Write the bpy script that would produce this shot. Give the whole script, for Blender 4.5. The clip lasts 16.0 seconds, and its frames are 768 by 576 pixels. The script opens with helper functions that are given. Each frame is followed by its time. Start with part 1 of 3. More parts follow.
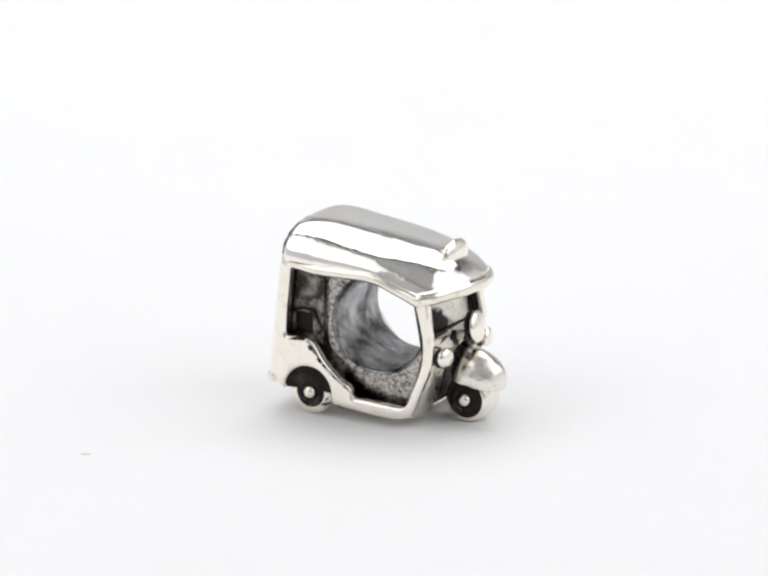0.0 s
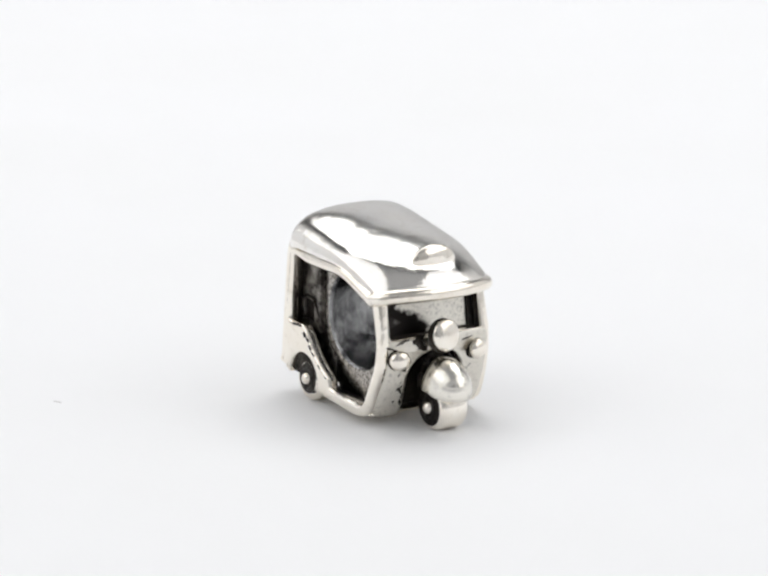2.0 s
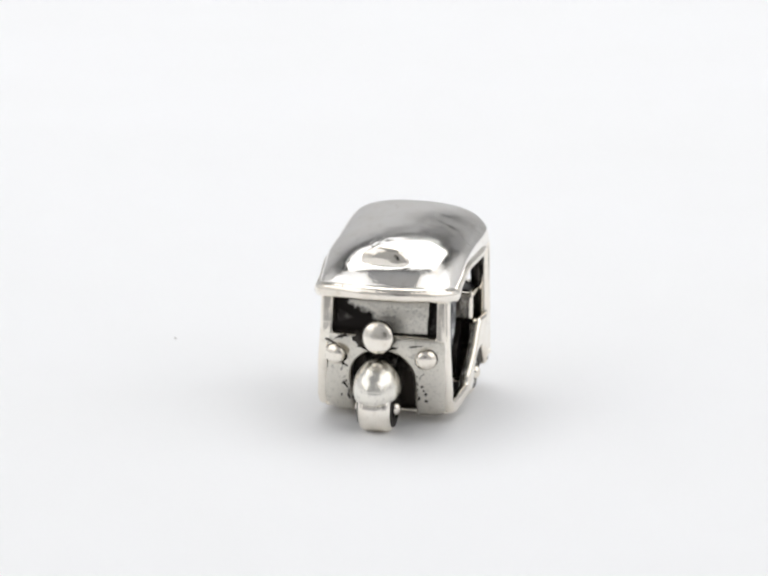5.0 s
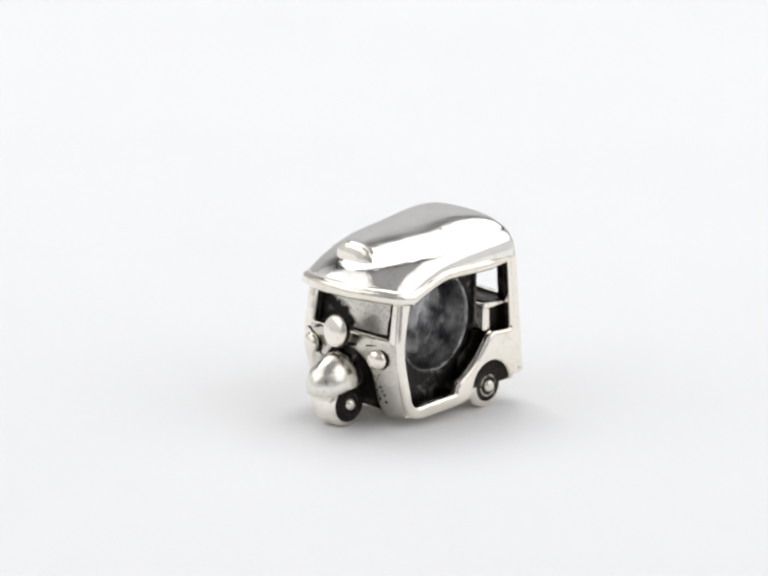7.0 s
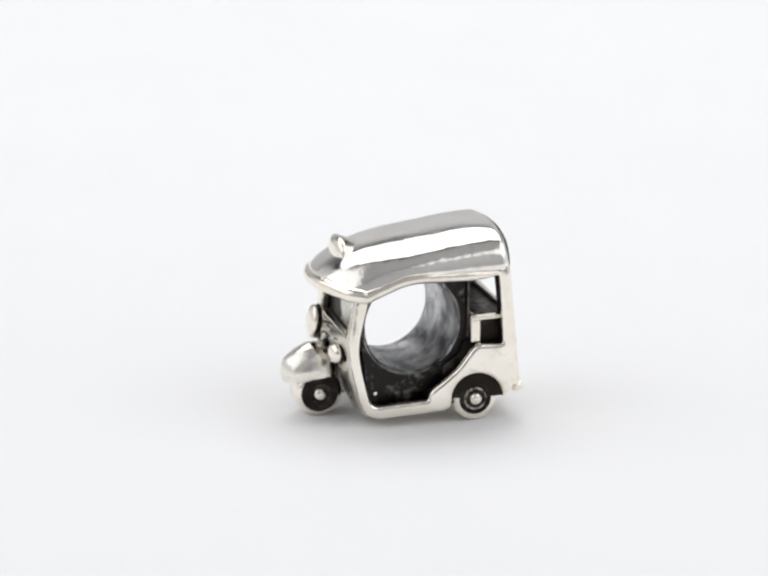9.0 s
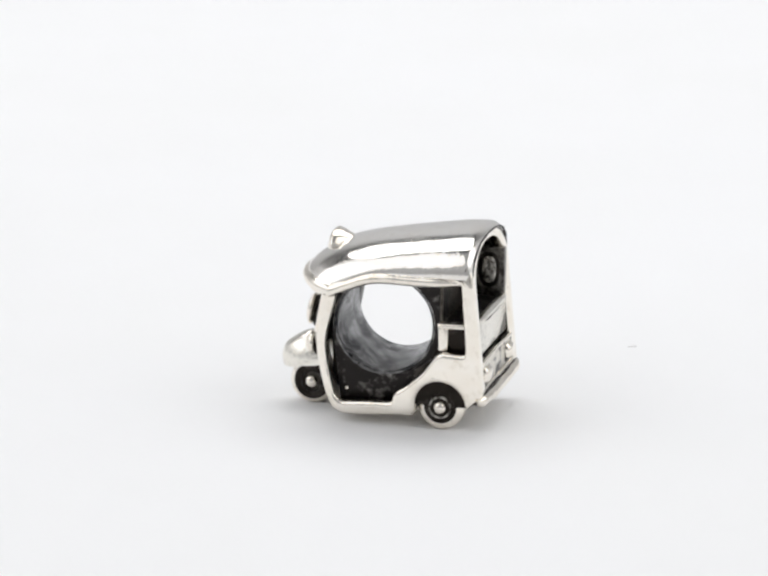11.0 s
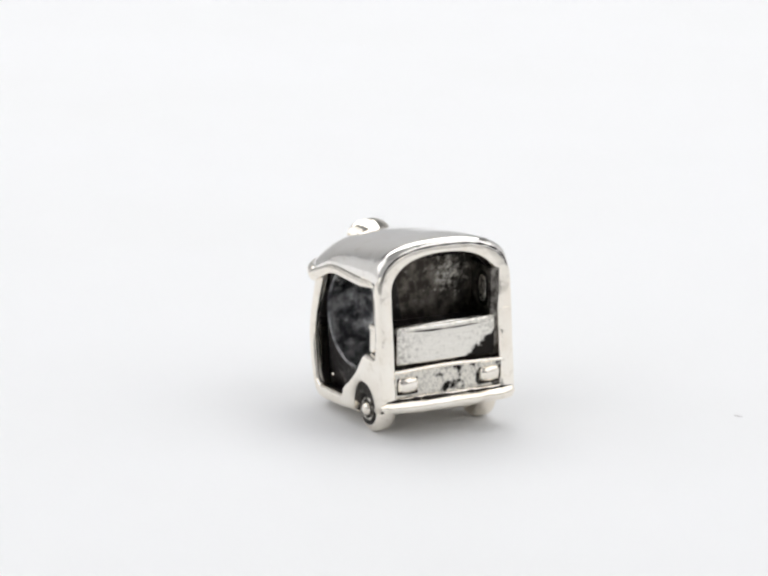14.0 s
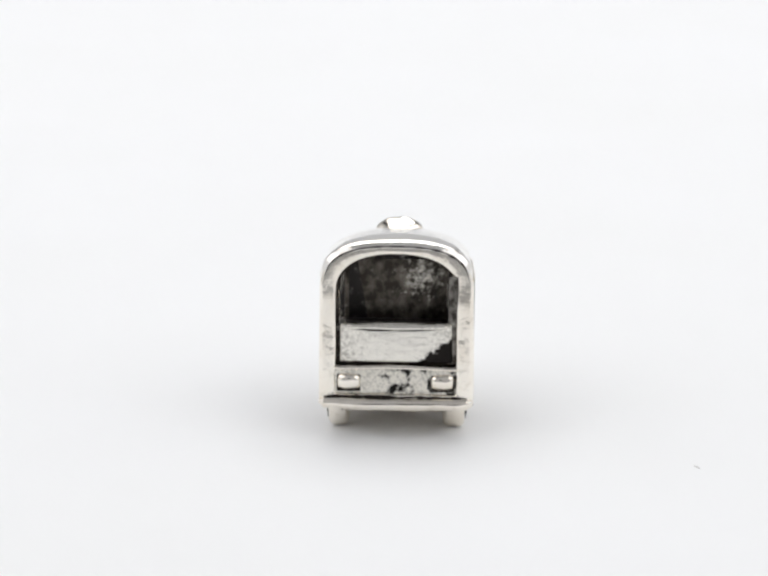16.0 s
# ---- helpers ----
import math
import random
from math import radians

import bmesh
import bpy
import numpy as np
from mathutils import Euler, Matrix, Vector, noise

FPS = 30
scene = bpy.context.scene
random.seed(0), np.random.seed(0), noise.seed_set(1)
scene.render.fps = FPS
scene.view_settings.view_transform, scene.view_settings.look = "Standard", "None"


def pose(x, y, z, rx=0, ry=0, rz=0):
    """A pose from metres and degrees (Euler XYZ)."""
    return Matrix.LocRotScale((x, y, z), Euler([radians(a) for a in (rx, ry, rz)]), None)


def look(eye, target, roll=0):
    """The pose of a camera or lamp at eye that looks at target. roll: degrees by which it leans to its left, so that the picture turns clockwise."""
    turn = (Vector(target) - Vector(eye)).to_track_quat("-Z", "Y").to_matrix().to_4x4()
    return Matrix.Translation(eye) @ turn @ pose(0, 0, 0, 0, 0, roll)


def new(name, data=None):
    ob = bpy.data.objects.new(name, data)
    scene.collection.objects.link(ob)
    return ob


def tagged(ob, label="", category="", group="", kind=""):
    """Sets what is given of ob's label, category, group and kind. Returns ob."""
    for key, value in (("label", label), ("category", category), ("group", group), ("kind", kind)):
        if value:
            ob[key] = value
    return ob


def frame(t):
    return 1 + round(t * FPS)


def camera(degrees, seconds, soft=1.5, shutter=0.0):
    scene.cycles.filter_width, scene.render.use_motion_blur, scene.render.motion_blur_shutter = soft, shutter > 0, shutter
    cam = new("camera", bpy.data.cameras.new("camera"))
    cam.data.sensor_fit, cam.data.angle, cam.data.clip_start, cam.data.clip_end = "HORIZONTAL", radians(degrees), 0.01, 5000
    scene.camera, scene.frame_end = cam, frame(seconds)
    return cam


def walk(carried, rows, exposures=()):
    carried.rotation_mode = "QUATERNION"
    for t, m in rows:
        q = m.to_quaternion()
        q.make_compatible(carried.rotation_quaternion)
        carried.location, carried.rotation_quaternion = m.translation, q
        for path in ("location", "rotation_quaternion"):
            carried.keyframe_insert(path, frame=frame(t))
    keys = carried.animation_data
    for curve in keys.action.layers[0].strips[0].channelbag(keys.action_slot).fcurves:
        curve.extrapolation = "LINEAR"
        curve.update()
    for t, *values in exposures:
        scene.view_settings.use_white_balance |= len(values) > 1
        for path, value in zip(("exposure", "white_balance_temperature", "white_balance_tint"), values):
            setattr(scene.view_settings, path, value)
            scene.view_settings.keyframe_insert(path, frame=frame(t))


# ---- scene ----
# A cast silver bead in the shape of a three-wheeler turns on a white turntable in a small light tent.
MM = 0.001
EYE = (-0.66 * MM, -138.5 * MM, 42.1 * MM)
AIM = (-0.66 * MM, 0.46 * MM, 5.52 * MM)
ROLL = 0.58
cam = camera(14.0, 16.0, soft=2.6)
walk(cam, [(0.0, look(EYE, AIM, ROLL)), (16.0, look(EYE, AIM, ROLL))],
     exposures=[(0.0, -0.05), (3.0, -0.12), (6.5, -0.12), (16.0, -0.12)])

# ---------------------------------------------------------------- light
world = bpy.data.worlds.new("world")
scene.world = world
world.use_nodes = True
world.node_tree.nodes["Background"].inputs[0].default_value = (0.9, 0.93, 1.0, 1)
world.node_tree.nodes["Background"].inputs[1].default_value = 0.1


def softbox_light(name, size_x, size_y, watts, m, shape="RECTANGLE"):
    data = bpy.data.lights.new(name, "AREA")
    data.shape, data.size, data.size_y, data.energy = shape, size_x, size_y, watts
    data.color = (0.985, 0.99, 1.0)
    ob = new(name, data)
    ob.matrix_world = m
    return ob


BOX = look((0, 0.174, 0.308), (0, 0.09, 0))
softbox_light("softbox_light", 0.44, 0.26, 0.82, BOX, "ELLIPSE")
for side in (-1, 1):       # fill lights added inside the tent, to lighten the shadows
    softbox_light("side_fill_light", 0.44, 0.30, 0.43 + 0.025 * side, look((side * 0.23, -0.085, 0.25), (side * 0.02, -0.07, 0.1)))


# ---------------------------------------------------------------- materials
def material(name, color, metal=0.0, rough=0.5):
    m = bpy.data.materials.new(name)
    m.use_nodes = True
    b = m.node_tree.nodes["Principled BSDF"]
    b.inputs["Base Color"].default_value = (*color, 1)
    b.inputs["Metallic"].default_value = metal
    b.inputs["Roughness"].default_value = rough
    return m, m.node_tree, b


def noise_node(nt, scale, detail=4, rough=0.55, stretch=None):
    co = nt.nodes.new("ShaderNodeTexCoord")
    n = nt.nodes.new("ShaderNodeTexNoise")
    n.inputs["Scale"].default_value = scale
    n.inputs["Detail"].default_value = detail
    n.inputs["Roughness"].default_value = rough
    if stretch:
        mp = nt.nodes.new("ShaderNodeMapping")
        mp.inputs["Scale"].default_value = stretch
        nt.links.new(co.outputs["Object"], mp.inputs[0])
        nt.links.new(mp.outputs[0], n.inputs["Vector"])
    else:
        nt.links.new(co.outputs["Object"], n.inputs["Vector"])
    return n


def ramp_node(nt, source, stops):
    r = nt.nodes.new("ShaderNodeValToRGB")
    el = r.color_ramp.elements
    while len(el) < len(stops):
        el.new(0.5)
    for e, (p, c) in zip(el, stops):
        e.position = p
        e.color = (*c, 1) if isinstance(c, tuple) else (c, c, c, 1)
    nt.links.new(source, r.inputs[0])
    return r


def bump_chain(nt, b, layers):
    """layers: (noise output, distance in metres, strength)"""
    last = None
    for out, dist, strength in layers:
        bp = nt.nodes.new("ShaderNodeBump")
        bp.inputs["Distance"].default_value = dist
        bp.inputs["Strength"].default_value = strength
        nt.links.new(out, bp.inputs["Height"])
        if last:
            nt.links.new(last.outputs[0], bp.inputs["Normal"])
        last = bp
    nt.links.new(last.outputs[0], b.inputs["Normal"])


def polished_silver(name, wave=1.0, rough=0.045, ragged=1.0, warm=(0.90, 0.84, 0.745), cool=(0.95, 0.907, 0.83)):
    m, nt, b = material(name, (0.93, 0.915, 0.88), 1.0, rough)
    wide, fine = noise_node(nt, 420, 2), noise_node(nt, 3200, 4)
    tint = ramp_node(nt, noise_node(nt, 700, 3).outputs["Fac"], [(0.3, warm), (0.65, cool)])
    nt.links.new(tint.outputs[0], b.inputs["Base Color"])
    r = ramp_node(nt, fine.outputs["Fac"], [(0.35, rough * 0.7), (0.75, rough * 2.0)])
    nt.links.new(r.outputs[0], b.inputs["Roughness"])
    dull = ramp_node(nt, noise_node(nt, 2300, 6, 0.7).outputs["Fac"], [(0.33, (0.58, 0.53, 0.44)), (0.45, (1.0, 1.0, 1.0))])
    mul = nt.nodes.new("ShaderNodeMix")
    mul.data_type, mul.blend_type = "RGBA", "MULTIPLY"
    mul.inputs[0].default_value = 0.32
    nt.links.new(tint.outputs[0], mul.inputs[6])
    nt.links.new(dull.outputs[0], mul.inputs[7])
    nt.links.new(mul.outputs[2], b.inputs["Base Color"])
    mid = noise_node(nt, 2600, 5, 0.6)
    bump_chain(nt, b, [(wide.outputs["Fac"], 0.00016 * wave, 0.5), (mid.outputs["Fac"], 0.00002 * ragged, 0.5), (fine.outputs["Fac"], 0.000012 * ragged, 0.5)])
    return m


def oxidised(name, dark, light, lo=0.45, hi=0.75, rough=0.42, scale=900):
    m, nt, b = material(name, dark, 1.0, rough)
    n = noise_node(nt, scale, 7, 0.65)
    fine = noise_node(nt, 6000, 4)
    c = ramp_node(nt, n.outputs["Fac"], [(lo, dark), (hi, light)])
    nt.links.new(c.outputs[0], b.inputs["Base Color"])
    r = ramp_node(nt, fine.outputs["Fac"], [(0.3, rough * 0.75), (0.7, rough * 1.3)])
    nt.links.new(r.outputs[0], b.inputs["Roughness"])
    bump_chain(nt, b, [(n.outputs["Fac"], 0.00012, 0.7), (fine.outputs["Fac"], 0.00003, 0.6)])
    return m


def patinated(name, normal, offset, spread=0.9, lo=0.46, hi=0.54, rough=0.25, pit=0.31, tone=(0.88, 0.86, 0.81), ends=0.0, hole=(0.42, 0.4, 0.36)):
    """Brushed silver with black tarnish whose ragged edge runs across the given direction (millimetres)."""
    m, nt, b = material(name, (0.85, 0.83, 0.78), 1.0, rough)
    co = nt.nodes.new("ShaderNodeTexCoord")
    dot = nt.nodes.new("ShaderNodeVectorMath")
    dot.operation = "DOT_PRODUCT"
    dot.inputs[1].default_value = [v * 1000 for v in normal]
    nt.links.new(co.outputs["Object"], dot.inputs[0])
    n = noise_node(nt, 1100, 6, 0.62)
    mul = nt.nodes.new("ShaderNodeMath")
    mul.operation = "MULTIPLY_ADD"
    nt.links.new(n.outputs["Fac"], mul.inputs[0])
    mul.inputs[1].default_value = spread
    mul.inputs[2].default_value = offset
    add = nt.nodes.new("ShaderNodeMath")
    add.operation = "ADD"
    nt.links.new(dot.outputs["Value"], add.inputs[0])
    nt.links.new(mul.outputs[0], add.inputs[1])
    speck = noise_node(nt, 6500, 5, 0.7).outputs["Fac"]
    if ends:               # more pits towards both ends
        xyz = nt.nodes.new("ShaderNodeSeparateXYZ")
        nt.links.new(co.outputs["Object"], xyz.inputs[0])
        far = nt.nodes.new("ShaderNodeMath")
        far.operation = "ABSOLUTE"
        nt.links.new(xyz.outputs["Y"], far.inputs[0])
        grow = nt.nodes.new("ShaderNodeMapRange")
        grow.inputs["From Min"].default_value, grow.inputs["From Max"].default_value = 0.0009, 0.0025
        grow.inputs["To Min"].default_value, grow.inputs["To Max"].default_value = 0.0, ends
        nt.links.new(far.outputs[0], grow.inputs["Value"])
        less = nt.nodes.new("ShaderNodeMath")
        less.operation = "SUBTRACT"
        nt.links.new(speck, less.inputs[0])
        nt.links.new(grow.outputs[0], less.inputs[1])
        speck = less.outputs[0]
    pits = ramp_node(nt, speck, [(pit, hole), (pit + 0.2, tone)])
    mask = ramp_node(nt, add.outputs[0], [(lo, 0.0), (hi, 1.0)])
    mix = nt.nodes.new("ShaderNodeMix")
    mix.data_type = "RGBA"
    nt.links.new(mask.outputs[0], mix.inputs[0])
    nt.links.new(pits.outputs[0], mix.inputs[6])
    mix.inputs[7].default_value = (0.018, 0.016, 0.015, 1)
    nt.links.new(mix.outputs[2], b.inputs["Base Color"])
    grain = noise_node(nt, 2600, 5, 0.6, (1.0, 0.35, 1.6))
    bump_chain(nt, b, [(grain.outputs["Fac"], 0.00006, 0.6)])
    return m


SILVER = polished_silver("polished_silver")
ROOF = polished_silver("roof_silver", 0.35, 0.06, 1.2, (0.90, 0.865, 0.81), (0.95, 0.93, 0.895))
SATIN = polished_silver("satin_silver", 1.6, 0.12, 1.6)
BLACK = oxidised("black_tarnish", (0.026, 0.022, 0.019), (0.14, 0.128, 0.115), 0.52, 0.84, 0.4)
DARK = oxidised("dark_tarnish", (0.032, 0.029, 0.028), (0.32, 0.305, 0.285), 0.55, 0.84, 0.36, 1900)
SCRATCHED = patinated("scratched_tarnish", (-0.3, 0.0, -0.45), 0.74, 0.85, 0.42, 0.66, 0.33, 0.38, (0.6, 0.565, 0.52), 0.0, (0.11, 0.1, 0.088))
GREYED = oxidised("greyed_tarnish", (0.05, 0.045, 0.04), (0.46, 0.435, 0.4), 0.44, 0.76, 0.34, 1500)
WORN = oxidised("worn_tarnish", (0.06, 0.053, 0.045), (0.8, 0.77, 0.71), 0.42, 0.6, 0.34, 3600)


def bore_metal():
    """Grey tube metal: cloudy tarnish, bright specks and scratches that run round the tube."""
    m, nt, b = material("bore_tarnish", (0.3, 0.3, 0.3), 1.0, 0.24)
    cloud = ramp_node(nt, noise_node(nt, 750, 6, 0.62).outputs["Fac"], [(0.4, (0.05, 0.05, 0.054)), (0.68, (0.6, 0.6, 0.605))])
    line = noise_node(nt, 1700, 4, 0.6, (1.0, 6.0, 1.0))
    streak = ramp_node(nt, line.outputs["Fac"], [(0.35, (0.45, 0.45, 0.46)), (0.66, (1.5, 1.5, 1.48))])
    fleck = noise_node(nt, 4200, 6, 0.7)
    spot = ramp_node(nt, fleck.outputs["Fac"], [(0.58, 0.0), (0.68, 0.5)])
    mul = nt.nodes.new("ShaderNodeMix")
    mul.data_type, mul.blend_type = "RGBA", "MULTIPLY"
    mul.inputs[0].default_value = 0.45
    nt.links.new(cloud.outputs[0], mul.inputs[6])
    nt.links.new(streak.outputs[0], mul.inputs[7])
    add = nt.nodes.new("ShaderNodeMix")
    add.data_type = "RGBA"
    nt.links.new(spot.outputs[0], add.inputs[0])
    nt.links.new(mul.outputs[2], add.inputs[6])
    add.inputs[7].default_value = (0.78, 0.77, 0.75, 1)
    nt.links.new(add.outputs[2], b.inputs["Base Color"])
    bump_chain(nt, b, [(line.outputs["Fac"], 0.00006, 0.7), (fleck.outputs["Fac"], 0.00005, 0.7)])
    return m


BORE = bore_metal()


def paper(name, tone):
    m, nt, b = material(name, (tone, tone, tone), 0.0, 0.7)
    c = ramp_node(nt, noise_node(nt, 40, 3).outputs["Fac"], [(0.3, (tone, tone, tone * 1.008)), (0.7, (tone * 0.985,) * 3)])
    nt.links.new(c.outputs[0], b.inputs["Base Color"])
    bump_chain(nt, b, [(noise_node(nt, 2500, 3).outputs["Fac"], 0.00002, 0.2)])
    return m


WHITE = paper("white_acrylic", 0.9)
FABRIC = paper("tent_fabric", 0.89)
# greys of unseen surfaces, set for how dark they reflect in the roof
GREY = paper("reflected_grey", 0.6)
DIM_GREY = paper("reflected_dim_grey", 0.5)
CLOTH_BLACK = material("black_cloth", (0.02, 0.02, 0.02), 0.0, 0.8)[0]
FLECK = material("grey_dust", (0.66, 0.65, 0.64), 0.0, 0.9)[0]


# ---------------------------------------------------------------- mesh helpers (all lengths in millimetres)
def finish(name, me, mat, parent=None, label="", smooth=35):
    me.transform(Matrix.Scale(MM, 4))
    for p in me.polygons:
        p.use_smooth = True
    me.set_sharp_from_angle(angle=radians(smooth))
    for mt in mat if isinstance(mat, (list, tuple)) else [mat]:
        me.materials.append(mt)
    ob = new(name, me)
    ob.parent = parent
    if label:
        ob["label"] = label
    return ob


def part(name, bm, mat, parent=None, label="", smooth=35):
    bmesh.ops.recalc_face_normals(bm, faces=bm.faces)
    me = bpy.data.meshes.new(name)
    bm.to_mesh(me)
    bm.free()
    return finish(name, me, mat, parent, label, smooth)


AXES = {"xz": Matrix(((1, 0, 0, 0), (0, 0, 1, 0), (0, 1, 0, 0), (0, 0, 0, 1))),
        "yz": Matrix(((0, 0, 1, 0), (1, 0, 0, 0), (0, 1, 0, 0), (0, 0, 0, 1)))}


def plate_mesh(name, outline, holes, near, far, bevel, plane, res=3):
    """A flat plate with rounded edges: the outline and its holes in the plane, from near to far across it."""
    cu = bpy.data.curves.new(name, "CURVE")
    cu.dimensions, cu.fill_mode = "2D", "BOTH"
    for loop in [outline, *holes]:
        sp = cu.splines.new("POLY")
        sp.points.add(len(loop) - 1)
        for q, (a, b) in zip(sp.points, loop):
            q.co = (a, b, 0, 1)
        sp.use_cyclic_u = True
    cu.extrude = abs(far - near) / 2 - bevel
    cu.bevel_depth, cu.bevel_resolution, cu.offset = bevel, res, -bevel
    ob = bpy.data.objects.new(name, cu)
    me = bpy.data.meshes.new_from_object(ob)
    bpy.data.objects.remove(ob)
    bpy.data.curves.remove(cu)
    bm = bmesh.new()
    bm.from_mesh(me)
    bpy.data.meshes.remove(me)
    bmesh.ops.remove_doubles(bm, verts=bm.verts, dist=0.002)
    bmesh.ops.translate(bm, verts=bm.verts, vec=(0, 0, (near + far) / 2))
    bmesh.ops.transform(bm, matrix=AXES[plane], verts=bm.verts)
    return bm


def rounded(points, radius=0.2, steps=4):
    """The polygon with its corners rounded."""
    out, n = [], len(points)
    for i in range(n):
        p, a, c = Vector(points[i]), Vector(points[i - 1]), Vector(points[(i + 1) % n])
        da, dc = (a - p), (c - p)
        r = min(radius, da.length * 0.45, dc.length * 0.45)
        s, e = p + da.normalized() * r, p + dc.normalized() * r
        for k in range(steps + 1):
            t = k / steps
            q = s * (1 - t) ** 2 + p * 2 * t * (1 - t) + e * t * t
            out.append((q.x, q.y))
    return out


def eased(points, radii, steps=7):
    """The polygon with the numbered corners rounded by their own radius."""
    out, n = [], len(points)
    for i in range(n):
        p = Vector(points[i])
        if i not in radii:
            out.append((p.x, p.y))
            continue
        da, dc = Vector(points[i - 1]) - p, Vector(points[(i + 1) % n]) - p
        s, e = p + da.normalized() * min(radii[i], da.length * 0.48), p + dc.normalized() * min(radii[i], dc.length * 0.48)
        for k in range(steps + 1):
            t = k / steps
            q = s * (1 - t) ** 2 + p * 2 * t * (1 - t) + e * t * t
            out.append((q.x, q.y))
    return out


def dense(loop, step=0.3):
    """The polygon with its long edges cut into short ones."""
    out = []
    for a, b in zip(loop, [*loop[1:], loop[0]]):
        n = max(1, int(math.hypot(b[0] - a[0], b[1] - a[1]) / step))
        out += [(a[0] + (b[0] - a[0]) * k / n, a[1] + (b[1] - a[1]) * k / n) for k in range(n)]
    return out


def cast(bm, depth=0.04, scale=0.9, seed=0.0):
    """The slight unevenness of a hand-finished casting."""
    for v in bm.verts:
        p = v.co * scale + Vector((seed, seed * 2, -seed))
        v.co += noise.noise_vector(p) * depth + noise.noise_vector(p * 2.7) * depth * 0.4
    return bm


def pillow(rx, ry, rz, at, n=4.0, seg=28):
    """A rounded cushion: between a ball and a box."""
    bm = bmesh.new()
    bmesh.ops.create_uvsphere(bm, u_segments=seg, v_segments=seg // 2, radius=1)
    for v in bm.verts:
        d = v.co.normalized()
        r = (abs(d.x) ** 2.4 + abs(d.y) ** n + abs(d.z) ** n) ** (-1 / n)
        v.co = Vector((d.x * r * rx, d.y * r * ry, d.z * r * rz))
    return moved(bm, Matrix.Translation(at))


def arc(cx, cy, r, a0, a1, steps):
    return [(cx + r * math.cos(radians(a0 + (a1 - a0) * k / steps)), cy + r * math.sin(radians(a0 + (a1 - a0) * k / steps)))
            for k in range(steps + 1)]


def lathe(profile, steps=48):
    """The profile (radius, along) turned round the y axis; closed where the radius is zero."""
    bm = bmesh.new()
    rings = []
    for r, y in profile:
        if r < 1e-6:
            rings.append([bm.verts.new((0, y, 0))])
        else:
            rings.append([bm.verts.new((r * math.cos(2 * math.pi * k / steps), y, r * math.sin(2 * math.pi * k / steps))) for k in range(steps)])
    for a, b in zip(rings, rings[1:]):
        for k in range(steps):
            j = (k + 1) % steps
            q = [a[k % len(a)], a[j % len(a)], b[j % len(b)], b[k % len(b)]]
            q = list(dict.fromkeys(q))
            if len(q) > 2:
                bm.faces.new(q)
    return bm


def moved(bm, m):
    bmesh.ops.transform(bm, matrix=m, verts=bm.verts)
    return bm


def ball(rx, ry, rz, at, tilt=0, seg=32):
    bm = bmesh.new()
    bmesh.ops.create_uvsphere(bm, u_segments=seg, v_segments=seg // 2, radius=1)
    return moved(bm, Matrix.Translation(at) @ Matrix.Rotation(radians(tilt), 4, "Y") @ Matrix.Diagonal((rx, ry, rz, 1)))


def block(x0, x1, y0, y1, z0, z1, bevel=0.08, seg=3):
    bm = bmesh.new()
    bmesh.ops.create_cube(bm, size=1)
    moved(bm, Matrix.Translation(((x0 + x1) / 2, (y0 + y1) / 2, (z0 + z1) / 2)) @ Matrix.Diagonal((x1 - x0, y1 - y0, z1 - z0, 1)))
    bmesh.ops.bevel(bm, geom=bm.edges[:], offset=bevel, segments=seg, profile=0.5, affect="EDGES")
    return bm


def rod(points, radius, sides=12, taper=0):
    """A round bar along the points, thinner over the first and last few where it tapers."""
    bm = bmesh.new()
    rings = []
    pts = [Vector(p) for p in points]
    for i, p in enumerate(pts):
        d = (pts[min(i + 1, len(pts) - 1)] - pts[max(i - 1, 0)]).normalized()
        side = d.cross(Vector((0, 0, 1)) if abs(d.z) < 0.9 else Vector((0, 1, 0))).normalized()
        up = side.cross(d)
        wide = radius[i] if isinstance(radius, list) else radius
        size = wide * min(1.0, 0.3 + 0.7 * min(i, len(pts) - 1 - i) / taper) if taper else wide
        rings.append([bm.verts.new(p + (side * math.cos(2 * math.pi * k / sides) + up * math.sin(2 * math.pi * k / sides)) * size)
                      for k in range(sides)])
    for a, b in zip(rings, rings[1:]):
        for k in range(sides):
            bm.faces.new((a[k], a[(k + 1) % sides], b[(k + 1) % sides], b[k]))
    bm.faces.new(rings[0])
    bm.faces.new(rings[-1])
    return bm


def table(rows, x):
    xs, ys = zip(*rows)
    return float(np.interp(x, xs, ys))


def smooth_table(rows, x):
    """The table, blurred a little so that it has no corners."""
    return sum(table(rows, x + d) for d in (-0.45, -0.3, -0.15, 0, 0.15, 0.3, 0.45)) / 7


